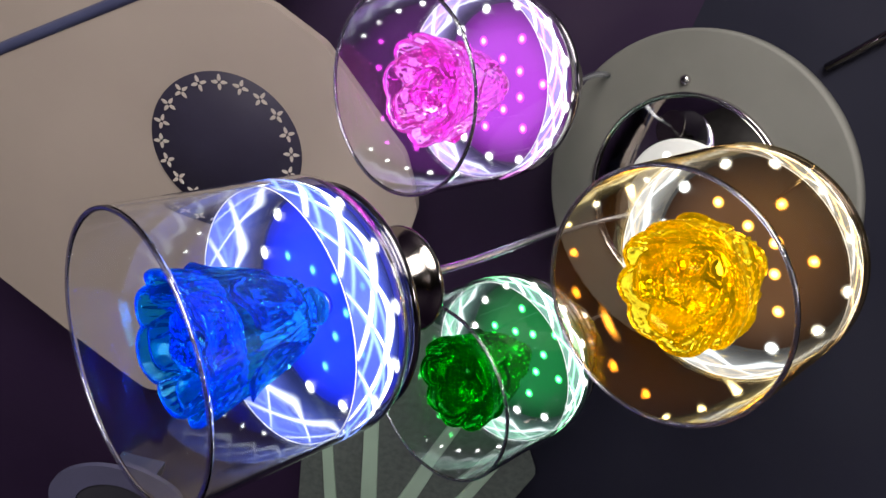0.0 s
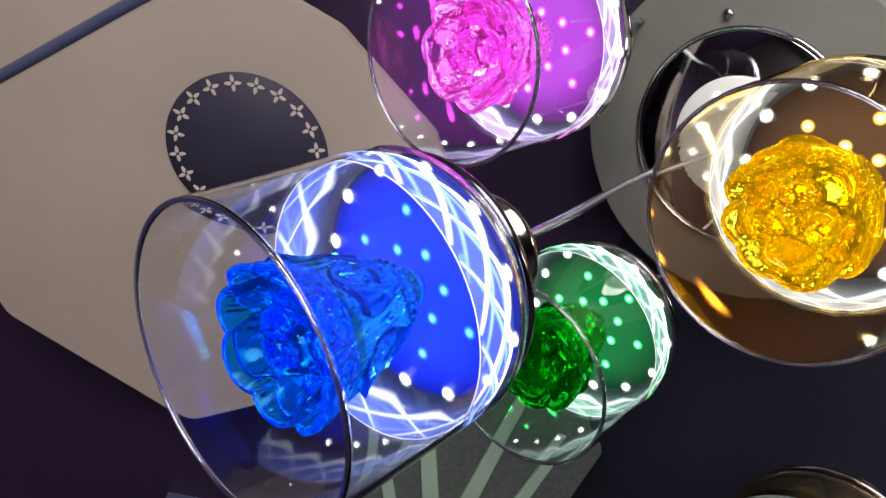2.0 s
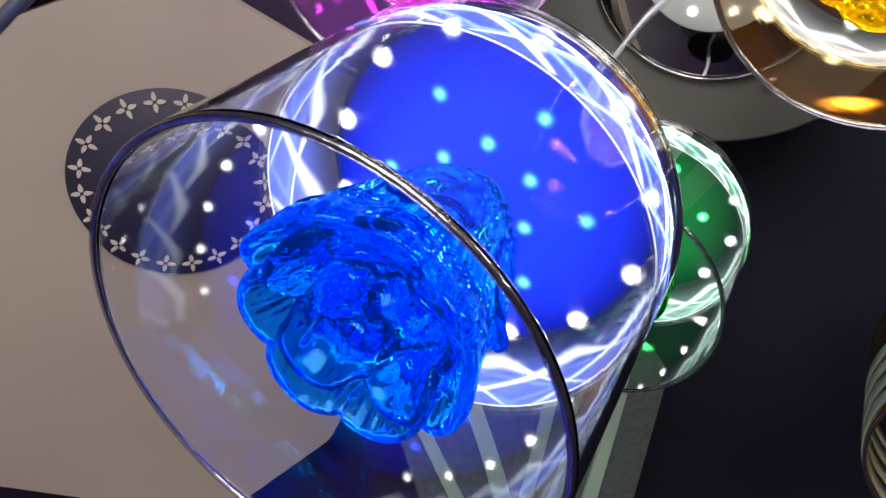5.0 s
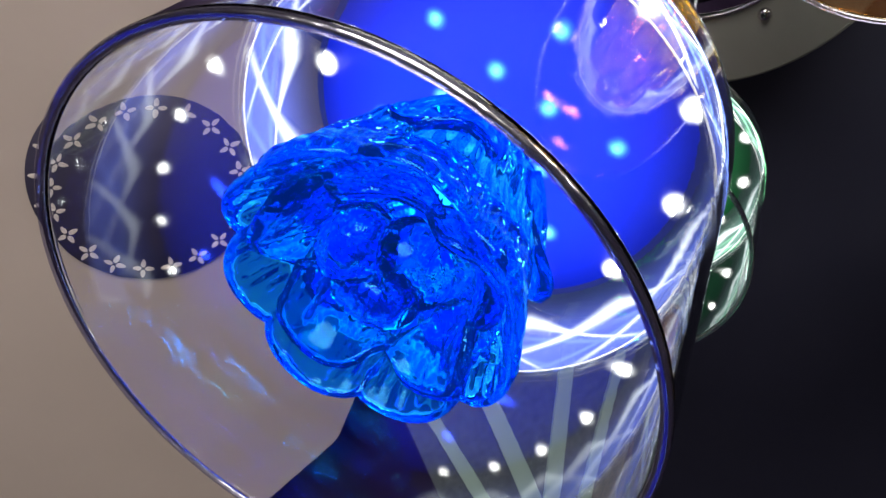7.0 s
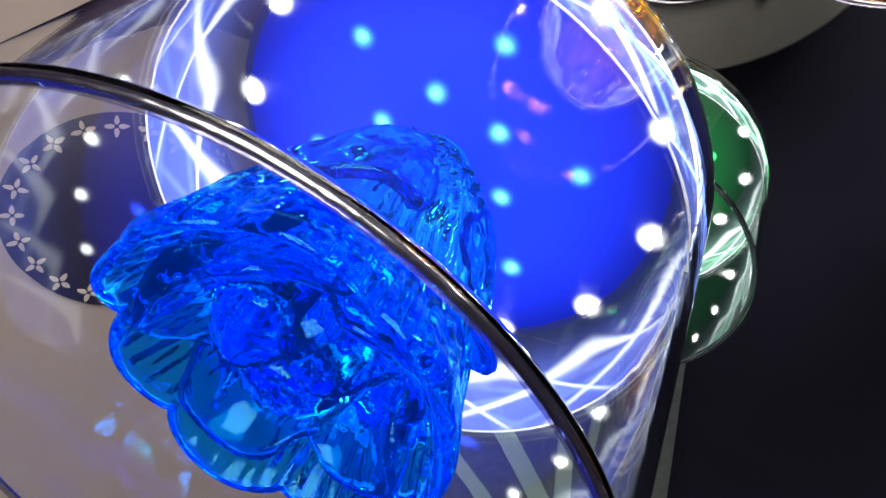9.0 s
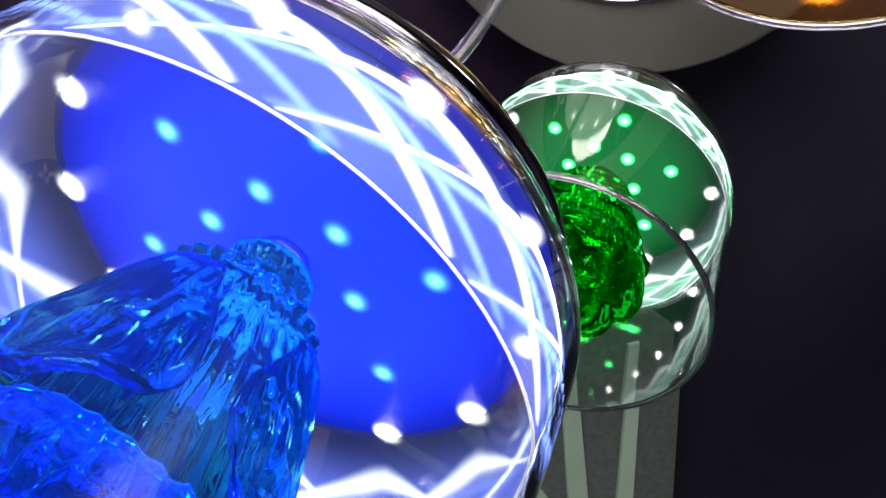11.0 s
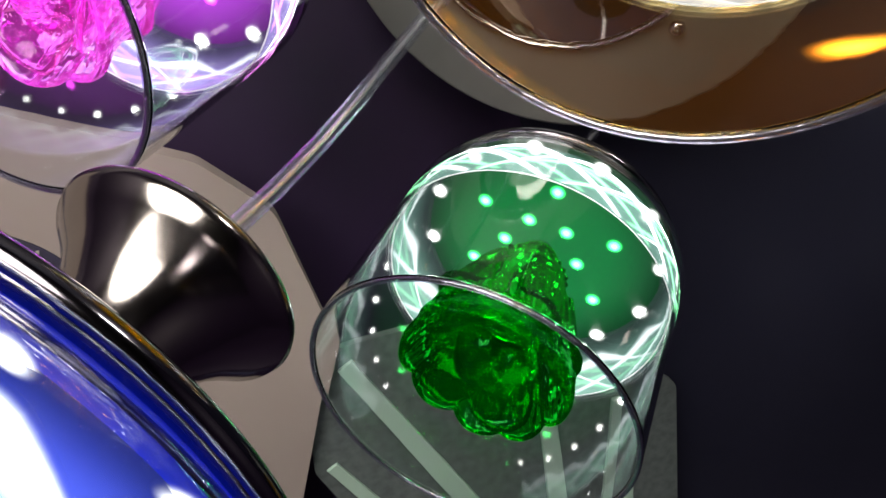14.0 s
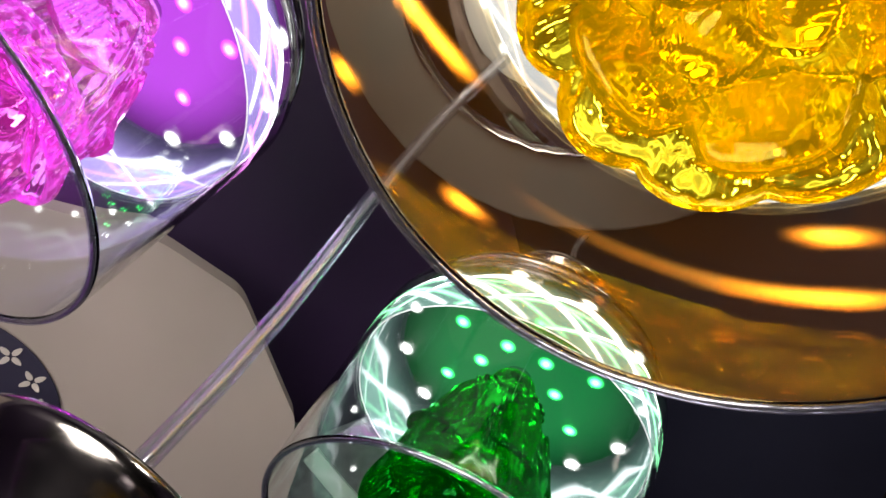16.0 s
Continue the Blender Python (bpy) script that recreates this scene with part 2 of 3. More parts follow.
def lathe(profile, steps=96, closed=True):
    """A turned solid from (radius, height) pairs; closed joins the last to the first."""
    bm = bmesh.new()
    rings = []
    for r, z in profile:
        if r < 1e-6:
            rings.append([bm.verts.new((0, 0, z))])
        else:
            rings.append([bm.verts.new((r * math.cos(math.tau * k / steps), r * math.sin(math.tau * k / steps), z)) for k in range(steps)])
    pairs = list(zip(rings, rings[1:])) + ([(rings[-1], rings[0])] if closed else [])
    for a, b in pairs:
        for k in range(steps):
            j = (k + 1) % steps
            if len(a) == 1 and len(b) == 1:
                continue
            if len(a) == 1:
                bm.faces.new((a[0], b[j], b[k]))
            elif len(b) == 1:
                bm.faces.new((a[k], a[j], b[0]))
            else:
                bm.faces.new((a[k], a[j], b[j], b[k]))
    return bm


def box(bm, x0, x1, y0, y1, z0, z1):
    v = [bm.verts.new((x, y, z)) for x in (x0, x1) for y in (y0, y1) for z in (z0, z1)]
    for f in ((0, 1, 3, 2), (4, 6, 7, 5), (0, 4, 5, 1), (2, 3, 7, 6), (0, 2, 6, 4), (1, 5, 7, 3)):
        bm.faces.new([v[i] for i in f])
    return bm


def slab(outline, z0, z1, bevel=0.0):
    """A flat plate with the given outline, its edges rounded."""
    bm = bmesh.new()
    low = [bm.verts.new((x, y, z0)) for x, y in outline]
    high = [bm.verts.new((x, y, z1)) for x, y in outline]
    bm.faces.new(low)
    top = bm.faces.new(high)
    for k in range(len(outline)):
        j = (k + 1) % len(outline)
        bm.faces.new((low[k], low[j], high[j], high[k]))
    if bevel:
        bmesh.ops.bevel(bm, geom=list(top.edges), offset=bevel, segments=3, profile=0.5, affect="EDGES")
    return bm


def rounded(corners, radius, steps=8):
    """A polygon with rounded corners."""
    out = []
    n = len(corners)
    for i in range(n):
        p, a, b = Vector(corners[i]), Vector(corners[i - 1]), Vector(corners[(i + 1) % n])
        u, v = (a - p).normalized(), (b - p).normalized()
        half = math.acos(max(-1, min(1, u.dot(v)))) / 2
        cut = min(radius / math.tan(half), 0.48 * (a - p).length, 0.48 * (b - p).length)
        for k in range(steps + 1):
            s = k / steps
            out.append((p + u * cut) * (1 - s) ** 2 + p * 2 * s * (1 - s) + (p + v * cut) * s ** 2)
    return [tuple(q) for q in out]


def tube(points, radius, sides=10):
    bm = bmesh.new()
    rings = []
    pts = [Vector(p) for p in points]
    for i, p in enumerate(pts):
        d = (pts[min(i + 1, len(pts) - 1)] - pts[max(i - 1, 0)]).normalized()
        a = d.orthogonal().normalized() if i == 0 else (last - d * last.dot(d)).normalized()
        last = a
        b = d.cross(a)
        rings.append([bm.verts.new(p + radius * (math.cos(math.tau * k / sides) * a + math.sin(math.tau * k / sides) * b)) for k in range(sides)])
    for a, b in zip(rings, rings[1:]):
        for k in range(sides):
            bm.faces.new((a[k], a[(k + 1) % sides], b[(k + 1) % sides], b[k]))
    bm.faces.new(rings[0]), bm.faces.new(rings[-1])
    return bm


# ---- the room ----
CEIL = 2.42


def structure(name, bm, mat, label, category):
    return tagged(new(name, mesh_of(name, bm, mat, False)), label, category, kind="structure")


structure("floor", box(bmesh.new(), -1.4, 2.4, -1.8, 1.8, -0.05, 0), FLOOR, "plain grey shop floor below the lamps", "floor")
structure("ceiling", box(bmesh.new(), -1.4, 2.4, -1.8, 1.8, CEIL, CEIL + 0.1), CEILING, "dark painted ceiling above the hanging lamps", "ceiling")
structure("wall_east", box(bmesh.new(), 2.3, 2.4, -1.7, 1.7, 0, CEIL), WALL, "plain dark wall of the shop", "wall")
structure("wall_north", box(bmesh.new(), -1.4, 2.4, 1.7, 1.8, 0, CEIL), WALL, "plain dark wall of the shop", "wall")
structure("wall_south", box(bmesh.new(), -1.4, 2.4, -1.8, -1.7, 0, CEIL), WALL, "plain dark wall of the shop", "wall")

# the display board slopes over the lamps: x along it, y up it, z out of it
NORMAL = Vector((0.3835, 0.4885, -0.7838)).normalized()
ALONG = Vector((0, 0, 1)).cross(NORMAL).normalized()
UP = NORMAL.cross(ALONG)
BOARD_AT = Matrix((ALONG, UP, NORMAL)).transposed().to_4x4()
BOARD_AT.translation = (-0.5088, -0.1081, 2.1497)
structure("wall_west", box(bmesh.new(), -1.4, -1.3, -1.7, 1.7, 0, CEIL), WALL, "plain dark wall of the shop", "wall")
slope = structure("wall_sloped", box(bmesh.new(), -0.75, 0.95, -0.85, 0.46, -0.10, -0.07), WALL, "dark sloping display board behind the lamps", "wall")
slope.matrix_world = BOARD_AT


# ---- the things on the display wall ----
def empty(name, m, label, category, group=""):
    ob = new(name)
    ob.empty_display_size = 0.02
    ob.matrix_world = m
    return tagged(ob, label, category, group)


def cream_panel():
    panel = empty("wall_lamp_panel", BOARD_AT, "cream enamelled wall lamp panel with a navy disc of cut-out flowers", "wall lamp")
    outline = rounded([(-0.136, 0.016), (-0.118, 0.066), (-0.045, 0.153), (0.0, 0.178), (0.094, 0.174), (0.264, 0.066), (0.328, -0.045), (0.226, -0.226), (0.150, -0.262), (0.030, -0.278), (-0.122, -0.075)], 0.028)
    part("plate", slab(outline, -0.012, 0.0, 0.004), CREAM, panel, smooth=False)
    part("mount", box(bmesh.new(), 0.02, 0.20, -0.12, 0.05, -0.07, -0.012), SEAM, panel, smooth=False)
    disc = part("disc", lathe([(0, 0.0), (0.0678, 0.0), (0.0688, 0.0012), (0.0682, 0.0020), (0, 0.0022)], 72, False), NAVY, panel, "navy enamelled disc with a ring of pale flowers")
    bm = bmesh.new()
    for q in range(4):
        a = math.tau * q / 4
        c, s = math.cos(a), math.sin(a)
        ring = []
        for k in range(10):
            b = math.tau * k / 10
            x, y = 0.0042 + 0.0031 * math.cos(b), 0.00135 * math.sin(b) * (1.15 - 0.35 * math.cos(b))
            ring.append((c * x - s * y, s * x + c * y))
        low = [bm.verts.new((x, y, 0.0)) for x, y in ring]
        high = [bm.verts.new((x, y, 0.0006)) for x, y in ring]
        bm.faces.new(high), bm.faces.new(low)
        for k in range(10):
            bm.faces.new((low[k], low[(k + 1) % 10], high[(k + 1) % 10], high[k]))
    flower = mesh_of("flower", bm, PETAL_WHITE, False)
    for k in range(20):
        ob = new("flower", flower)
        ob.parent = disc
        a = math.tau * (k + 0.76) / 20
        ob.matrix_local = pose(0.0597 * math.cos(a), 0.0597 * math.sin(a), 0.0021, 0, 0, math.degrees(a))
    return panel


cream_panel()

side = empty("side_panel", BOARD_AT, "cream enamelled panel beside a blue trim strip", "wall panel")
part("plate", slab(rounded([(0.005, -0.60), (0.010, -0.232), (-0.110, -0.080), (-0.20, 0.03), (-0.42, -0.05), (-0.42, -0.60)], 0.02), -0.016, -0.006, 0.003), CREAM, side, smooth=False)
part("mount", box(bmesh.new(), -0.30, -0.15, -0.40, -0.15, -0.07, -0.016), SEAM, side, smooth=False)
part("trim", tube([(0.008, -0.40, -0.003), (0.006, -0.240, -0.003), (-0.022, -0.205, -0.003), (-0.107, -0.0915, -0.003), (-0.19, 0.03, -0.004)], 0.0055), SEAM, side, "dark blue trim strip")


def striped_board():
    board = empty("striped_board", BOARD_AT, "grey speckled board with fanned pale green stripes", "display board")
    part("plate", slab(rounded([(0.10, 0.150), (0.20, 0.115), (0.56, 0.165), (0.56, 0.335), (0.27, 0.388), (0.14, 0.30)], 0.015), -0.014, -0.008, 0.001), BOARD, board, smooth=False)
    part("mount", box(bmesh.new(), 0.25, 0.45, 0.20, 0.30, -0.07, -0.014), SEAM, board, smooth=False)
    fan = (((0.20, 0.128), (0.46, 0.196), 0.013), ((0.12, 0.168), (0.46, 0.240), 0.017), ((0.215, 0.290), (0.47, 0.252), 0.018), ((0.262, 0.345), (0.47, 0.296), 0.015))
    for k, ((x0, y0), (x1, y1), wide) in enumerate(fan):
        d = Vector((x1 - x0, y1 - y0)).normalized()
        n = Vector((-d.y, d.x))
        a, b = Vector((x0, y0)), Vector((x1, y1))
        part("stripe", slab([tuple(a - n * wide * 0.35), tuple(b - n * wide * 0.6), tuple(b + n * wide * 0.6), tuple(a + n * wide * 0.35)], -0.008, -0.0055 + 0.0005 * k, 0.0006), STRIPE, board, smooth=False)
    return board


striped_board()



def arch_ornament(cx=0.565, cy=-0.065, inner=0.055, outer=0.087):
    """A flat arched band round a dark field."""
    arch = empty("arch_ornament", BOARD_AT, "slate blue arched band round a dark grey field", "ornament")
    turns = [math.pi * (0.45 + 1.15 * k / 40) for k in range(41)]

    def rim(r):
        return [(cx + r * math.cos(a), cy + r * math.sin(a) * (1 + 0.10 * math.sin(a) ** 2)) for a in turns]

    part("band", slab(rim(outer) + rim(inner)[::-1], -0.012, -0.006, 0.0006), ARCH, arch, smooth=False)
    part("field", slab(rim(inner - 0.0005), -0.012, -0.0085, 0.0), FIELD, arch, "dark grey field", smooth=False)
    part("mount", box(bmesh.new(), cx - 0.03, cx, cy - 0.03, cy + 0.03, -0.07, -0.012), SEAM, arch, smooth=False)
    return arch


arch_ornament()

# ---- the canopy ----
CX, CY, CZ = -0.2231, 0.0742, 2.3401


def ceiling_canopy():
    can = empty("ceiling_canopy", pose(CX, CY, CZ), "round warm grey ceiling canopy with a mirror centre", "ceiling canopy")
    part("plate", lathe([(0, 0.08), (0.070, 0.08), (0.075, 0.012), (0.1254, 0.010), (0.1254, 0.002), (0.1244, 0.0004), (0.1228, 0), (0, 0)], 120, False), CANOPY, can)
    part("mirror", lathe([(0, -0.0005), (0.077, -0.0005), (0.0775, -0.0015), (0.076, -0.0030), (0, -0.0034)], 96, False), MIRROR, can, "polished mirror disc")
    part("ring", lathe([(0.0772, -0.0002), (0.0802, -0.0002), (0.0802, -0.0030), (0.0792, -0.0042), (0.0778, -0.0038)], 96), CHROME, can, "thin bright ring")
    hub = part("diffuser", lathe([(0, -0.003), (0.0455, -0.003), (0.0460, -0.006), (0.0440, -0.0085), (0, -0.0095)], 72, False), CANOPY_GLOW, can, "glowing greenish white diffuser disc")
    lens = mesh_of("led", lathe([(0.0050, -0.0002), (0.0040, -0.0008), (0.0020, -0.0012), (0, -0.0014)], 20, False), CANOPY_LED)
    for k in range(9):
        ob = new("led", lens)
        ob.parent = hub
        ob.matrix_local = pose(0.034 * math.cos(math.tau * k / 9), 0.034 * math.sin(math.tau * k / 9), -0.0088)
    for a in (-65, 115):
        x, y = 0.0885 * math.cos(radians(a)), 0.0885 * math.sin(radians(a))
        part("screw", lathe([(0, 0), (0.004, 0), (0.0042, -0.0015), (0.003, -0.0036), (0.0012, -0.0042), (0, -0.0040)], 20, False), CHROME, can, "small domed screw", pose(x, y, 0))
    return can


ceiling_canopy()


# ---- the pendant lamps ----
R = 0.0632          # outer radius of a shade
LOW = -0.0965       # its open end below the board


def petal_mesh(name, mat, base_r, rim_r, z_top, z_rim, width, curl, phase, seed, nu=14, nv=12, thick=0.0034):
    """One cast petal: a cupped, wavy-lipped leaf with thickness."""
    rng = random.Random(seed)
    w1, w2 = rng.uniform(0, 6), rng.uniform(0, 6)
    bm = bmesh.new()
    front, back = [], []
    for j in range(nv + 1):
        v = j / nv
        fr, bk = [], []
        for i in range(nu + 1):
            u = 2 * i / nu - 1
            half = width * (0.35 + 0.65 * math.sin(min(1.0, v * 1.15) * math.pi / 2)) * (1 - 0.25 * max(0, v - 0.8) / 0.2 * u * u)
            a = phase + u * half
            r = base_r + (rim_r - base_r) * (v ** 0.75) + curl * max(0, v - 0.7) ** 2 * 9
            r -= 0.004 * u * u * v
            r += 0.0009 * math.sin(4 * u + w1) * v + 0.0013 * math.sin(3 * u + w2) * v * v
            z = z_top + (z_rim - z_top) * v + 0.006 * u * u * v + 0.0014 * math.sin(4 * u + w2) * v * v
            rib = 0.0007 * math.sin(19 * u) * v * (1.15 - v)
            for r_, keep in ((r + rib, fr), (r + rib - thick * (1 - 0.5 * abs(u) ** 4), bk)):
                keep.append(bm.verts.new((r_ * math.cos(a), r_ * math.sin(a), z)))
        front.append(fr), back.append(bk)
    for j in range(nv):
        for i in range(nu):
            bm.faces.new((front[j][i], front[j][i + 1], front[j + 1][i + 1], front[j + 1][i]))
            bm.faces.new((back[j][i], back[j + 1][i], back[j + 1][i + 1], back[j][i + 1]))
    for i in range(nu):
        bm.faces.new((front[0][i], back[0][i], back[0][i + 1], front[0][i + 1]))
        bm.faces.new((front[nv][i], front[nv][i + 1], back[nv][i + 1], back[nv][i]))
    for j in range(nv):
        bm.faces.new((front[j][0], front[j + 1][0], back[j + 1][0], back[j][0]))
        bm.faces.new((front[j][nu], back[j][nu], back[j + 1][nu], front[j + 1][nu]))
    where = {}
    for grid in (front, back):
        for j, line in enumerate(grid):
            for i, v in enumerate(line):
                where[v] = (i / nu, j / nv)
    uv = bm.loops.layers.uv.new("UVMap")
    for f in bm.faces:
        for l in f.loops:
            l[uv].uv = where[l.vert]
    return bm


def spline(points, steps):
    """A smooth run through the points, as rows."""
    out = []
    for k in range(len(points) - 1):
        p0, p1, p2, p3 = (np.array(points[min(max(k + q, 0), len(points) - 1)], float) for q in (-1, 0, 1, 2))
        for j in range(steps):
            u = j / steps
            out.append(0.5 * (2 * p1 + (p2 - p0) * u + (2 * p0 - 5 * p1 + 4 * p2 - p3) * u * u + (3 * p1 - p0 - 3 * p2 + p3) * u ** 3))
    out.append(np.array(points[-1], float))
    return out


def rose_cup(turn, phase, steps=192):
    """The rose's outer bell in one casting: knob, beaded collar, ribbed petals, eight-lobed lip, hollow mouth."""
    # radius, height, lobes, petal folds, fine ribs, beads
    rows = spline([
        (0.0070, -0.0036, 0, 0, 0, 0), (0.0088, -0.0044, 0, 0, 0, 0), (0.0093, -0.0064, 0, 0, 0, 0.4), (0.0076, -0.0088, 0, 0, 0.5, 0), (0.0074, -0.0118, 0, 0, 0.8, 0),
        (0.0140, -0.0152, 0, 0, 0.4, 0.8), (0.0166, -0.0174, 0, 0, 0, 1), (0.0164, -0.0200, 0, 0.2, 0.3, 0.6), (0.0190, -0.0262, 0, 0.7, 1, 0), (0.0238, -0.0360, 0.1, 1, 1, 0),
        (0.0276, -0.0480, 0.3, 1, 0.9, 0), (0.0300, -0.0600, 0.6, 0.8, 0.8, 0), (0.0324, -0.0695, 0.9, 0.4, 0.6, 0), (0.0336, -0.0745, 1, 0.1, 0.3, 0), (0.0330, -0.0776, 1, 0, 0, 0),
        (0.0314, -0.0776, 1, 0, 0.2, 0), (0.0292, -0.0725, 0.7, 0.4, 0.9, 0), (0.0262, -0.0650, 0.4, 0.7, 0.9, 0), (0.0200, -0.0590, 0.1, 0.4, 0.7, 0), (0.0080, -0.0570, 0, 0, 0.2, 0), (0.0010, -0.0570, 0, 0, 0, 0)], 4)
    bm = bmesh.new()
    rings = []
    for r, z, lobe, fold, rib, bead in rows:
        ring = []
        for k in range(steps):
            a = math.tau * k / steps
            wob = 0.35 * math.sin(a + phase) + 0.25 * math.sin(2 * a + phase * 2)
            swell = abs(math.sin(4 * (a - turn) + wob)) ** 0.75 - 0.58
            lap = (5 * (a - turn) / math.tau + 0.45 * (z / -0.05) + 0.08 * wob) % 1.0
            d = lobe * 0.0030 * swell * (1 + 0.45 * math.sin(3 * a + phase)) + fold * 0.0034 * (lap - 0.5) * (1 - lap ** 14)
            d += rib * 0.00070 * math.sin(44 * a + 140 * z + 2 * wob) * (0.6 + 0.4 * math.sin(5 * a)) + bead * 0.0007 * math.sin(26 * a)
            at = Vector((math.cos(a), math.sin(a), z * 34)) * 2.1 + Vector((phase, 0, 0))
            d += 0.0011 * noise.noise(at * 1.6) * min(1.0, max(0.0, (-z - 0.014) * 60)) * (0.4 + fold)
            h = z - lobe * 0.0024 * swell + lobe * 0.0012 * math.sin(3 * a + phase)
            ring.append(bm.verts.new(((r + d) * math.cos(a), (r + d) * math.sin(a), h)))
        rings.append(ring)
    for p, q in zip(rings, rings[1:]):
        for k in range(steps):
            j = (k + 1) % steps
            bm.faces.new((p[k], p[j], q[j], q[k]))
    bm.faces.new(rings[0]), bm.faces.new(rings[-1])
    return bm


def bud_petal(centre, size, turn, phase, rings=20, steps=36):
    """A plump closed petal of the heart: an egg of glass with moulded ribs."""
    bm = bmesh.new()
    rows = []
    m = pose(*centre) @ pose(0, 0, 0, 0, 0, math.degrees(turn))
    for j in range(1, rings):
        b = math.pi * j / rings
        row = []
        for k in range(steps):
            a = math.tau * k / steps
            x, y, z = math.sin(b) * math.cos(a), math.cos(b), math.sin(b) * math.sin(a)
            swell = 1 + 0.05 * math.sin(17 * y + 2.2 * x * x + phase) + 0.05 * math.sin(3 * x + phase)
            row.append(bm.verts.new(m @ Vector((size[0] * x * swell, size[1] * y, size[2] * z * swell))))
        rows.append(row)
    ends = [bm.verts.new(m @ Vector((0, size[1] * q, 0))) for q in (1, -1)]
    for p, q in zip(rows, rows[1:]):
        for k in range(steps):
            bm.faces.new((p[k], p[(k + 1) % steps], q[(k + 1) % steps], q[k]))
    for k in range(steps):
        bm.faces.new((ends[0], rows[0][(k + 1) % steps], rows[0][k]))
        bm.faces.new((ends[1], rows[-1][k], rows[-1][(k + 1) % steps]))
    return bm


def band_at(a, v, out=0.0):
    """A point of the frosted sleeve: angle and height 0..1."""
    z = -0.030 + 0.0315 * v
    r = 0.0604 - 0.0080 * max(0.0, (v - 0.40) / 0.60) ** 2 + out
    return Vector((r * math.cos(a), r * math.sin(a), z))


def ribbon(path, out=0.0004):
    """A strip laid on the sleeve along (arc, height, half width) rows."""
    bm = bmesh.new()
    uv = bm.loops.layers.uv.new("UVMap")
    n = len(path) - 1
    pairs = []
    for k, (x, y, half) in enumerate(path):
        a, b = path[max(k - 1, 0)], path[min(k + 1, n)]
        d = Vector((b[0] - a[0], b[1] - a[1])).normalized()
        pairs.append([bm.verts.new(band_at((x - d.y * h * half) / 0.061, min(1, max(0, (y + d.x * h * half) / 0.034)), out)) for h in (-1, -0.6, -0.2, 0.2, 0.6, 1)])
    for k in range(n):
        for j in range(5):
            f = bm.faces.new((pairs[k][j], pairs[k + 1][j], pairs[k + 1][j + 1], pairs[k][j + 1]))
            for l, q in zip(f.loops, ((j, k), (j, k + 1), (j + 1, k + 1), (j + 1, k))):
                l[uv].uv = (q[0] / 5, q[1] / n)
    return bm


def arch_streak(spread, high, thin, thick, power=1.6):
    """A painted arch of light: two thin legs that meet in a broad crown."""
    rows = []
    for k in range(41):
        s = k / 20 - 1
        leg = thin * (0.45 if s < 0 else 1.0)
        crown = max(0, 1 - abs(s - 0.08) * 2.2) ** 1.2
        rows.append((s * spread * 0.061, high * (1 - abs(s) ** power) * 0.034, (leg + (thick - leg) * crown) / 2))
    return ribbon(rows)


def slant_streak(turn, high, thin):
    """A slender slanting line of painted light."""
    return ribbon([(turn * k / 24 * 0.061, high * 0.034 * math.sin(k / 24 * math.pi / 2), thin / 2) for k in range(25)], 0.0007)


def shade_profile(thick=0.0021):
    """Straight cup with a rounded lip and a shoulder that draws in under the cap, wall by wall."""
    mid = R - thick / 2
    lip = [(mid + (thick / 2) * math.cos(a), LOW + thick / 2 + (thick / 2) * math.sin(a)) for a in (-math.pi * k / 10 for k in range(10, -1, -1))]
    low = LOW + thick / 2
    turn = [((R - 0.012) + 0.012 * math.cos(b), -0.0075 + 0.0125 * math.sin(b)) for b in (math.radians(6 * k) for k in range(13))]
    back = [((R - 0.012) + (0.012 - thick) * math.cos(b), -0.0075 + (0.0125 - thick) * math.sin(b)) for b in (math.radians(6 * k) for k in range(12, -1, -1))]
    up = [(R, low + 0.0003), (R, low + 0.0012), (R, -0.04), (R, -0.0088), (R, -0.0079)]
    down = [(R - thick, -0.0079), (R - thick, -0.0088), (R - thick, -0.04), (R - thick, low + 0.0012), (R - thick, low + 0.0003)]
    return up + turn + back + down, lip


SHADE, LIP = shade_profile()
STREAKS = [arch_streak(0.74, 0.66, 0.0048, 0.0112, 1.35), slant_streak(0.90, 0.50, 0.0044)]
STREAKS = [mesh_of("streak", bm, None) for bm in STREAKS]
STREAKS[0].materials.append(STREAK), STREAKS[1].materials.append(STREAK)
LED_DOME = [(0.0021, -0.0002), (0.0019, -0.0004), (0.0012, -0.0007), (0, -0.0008)]


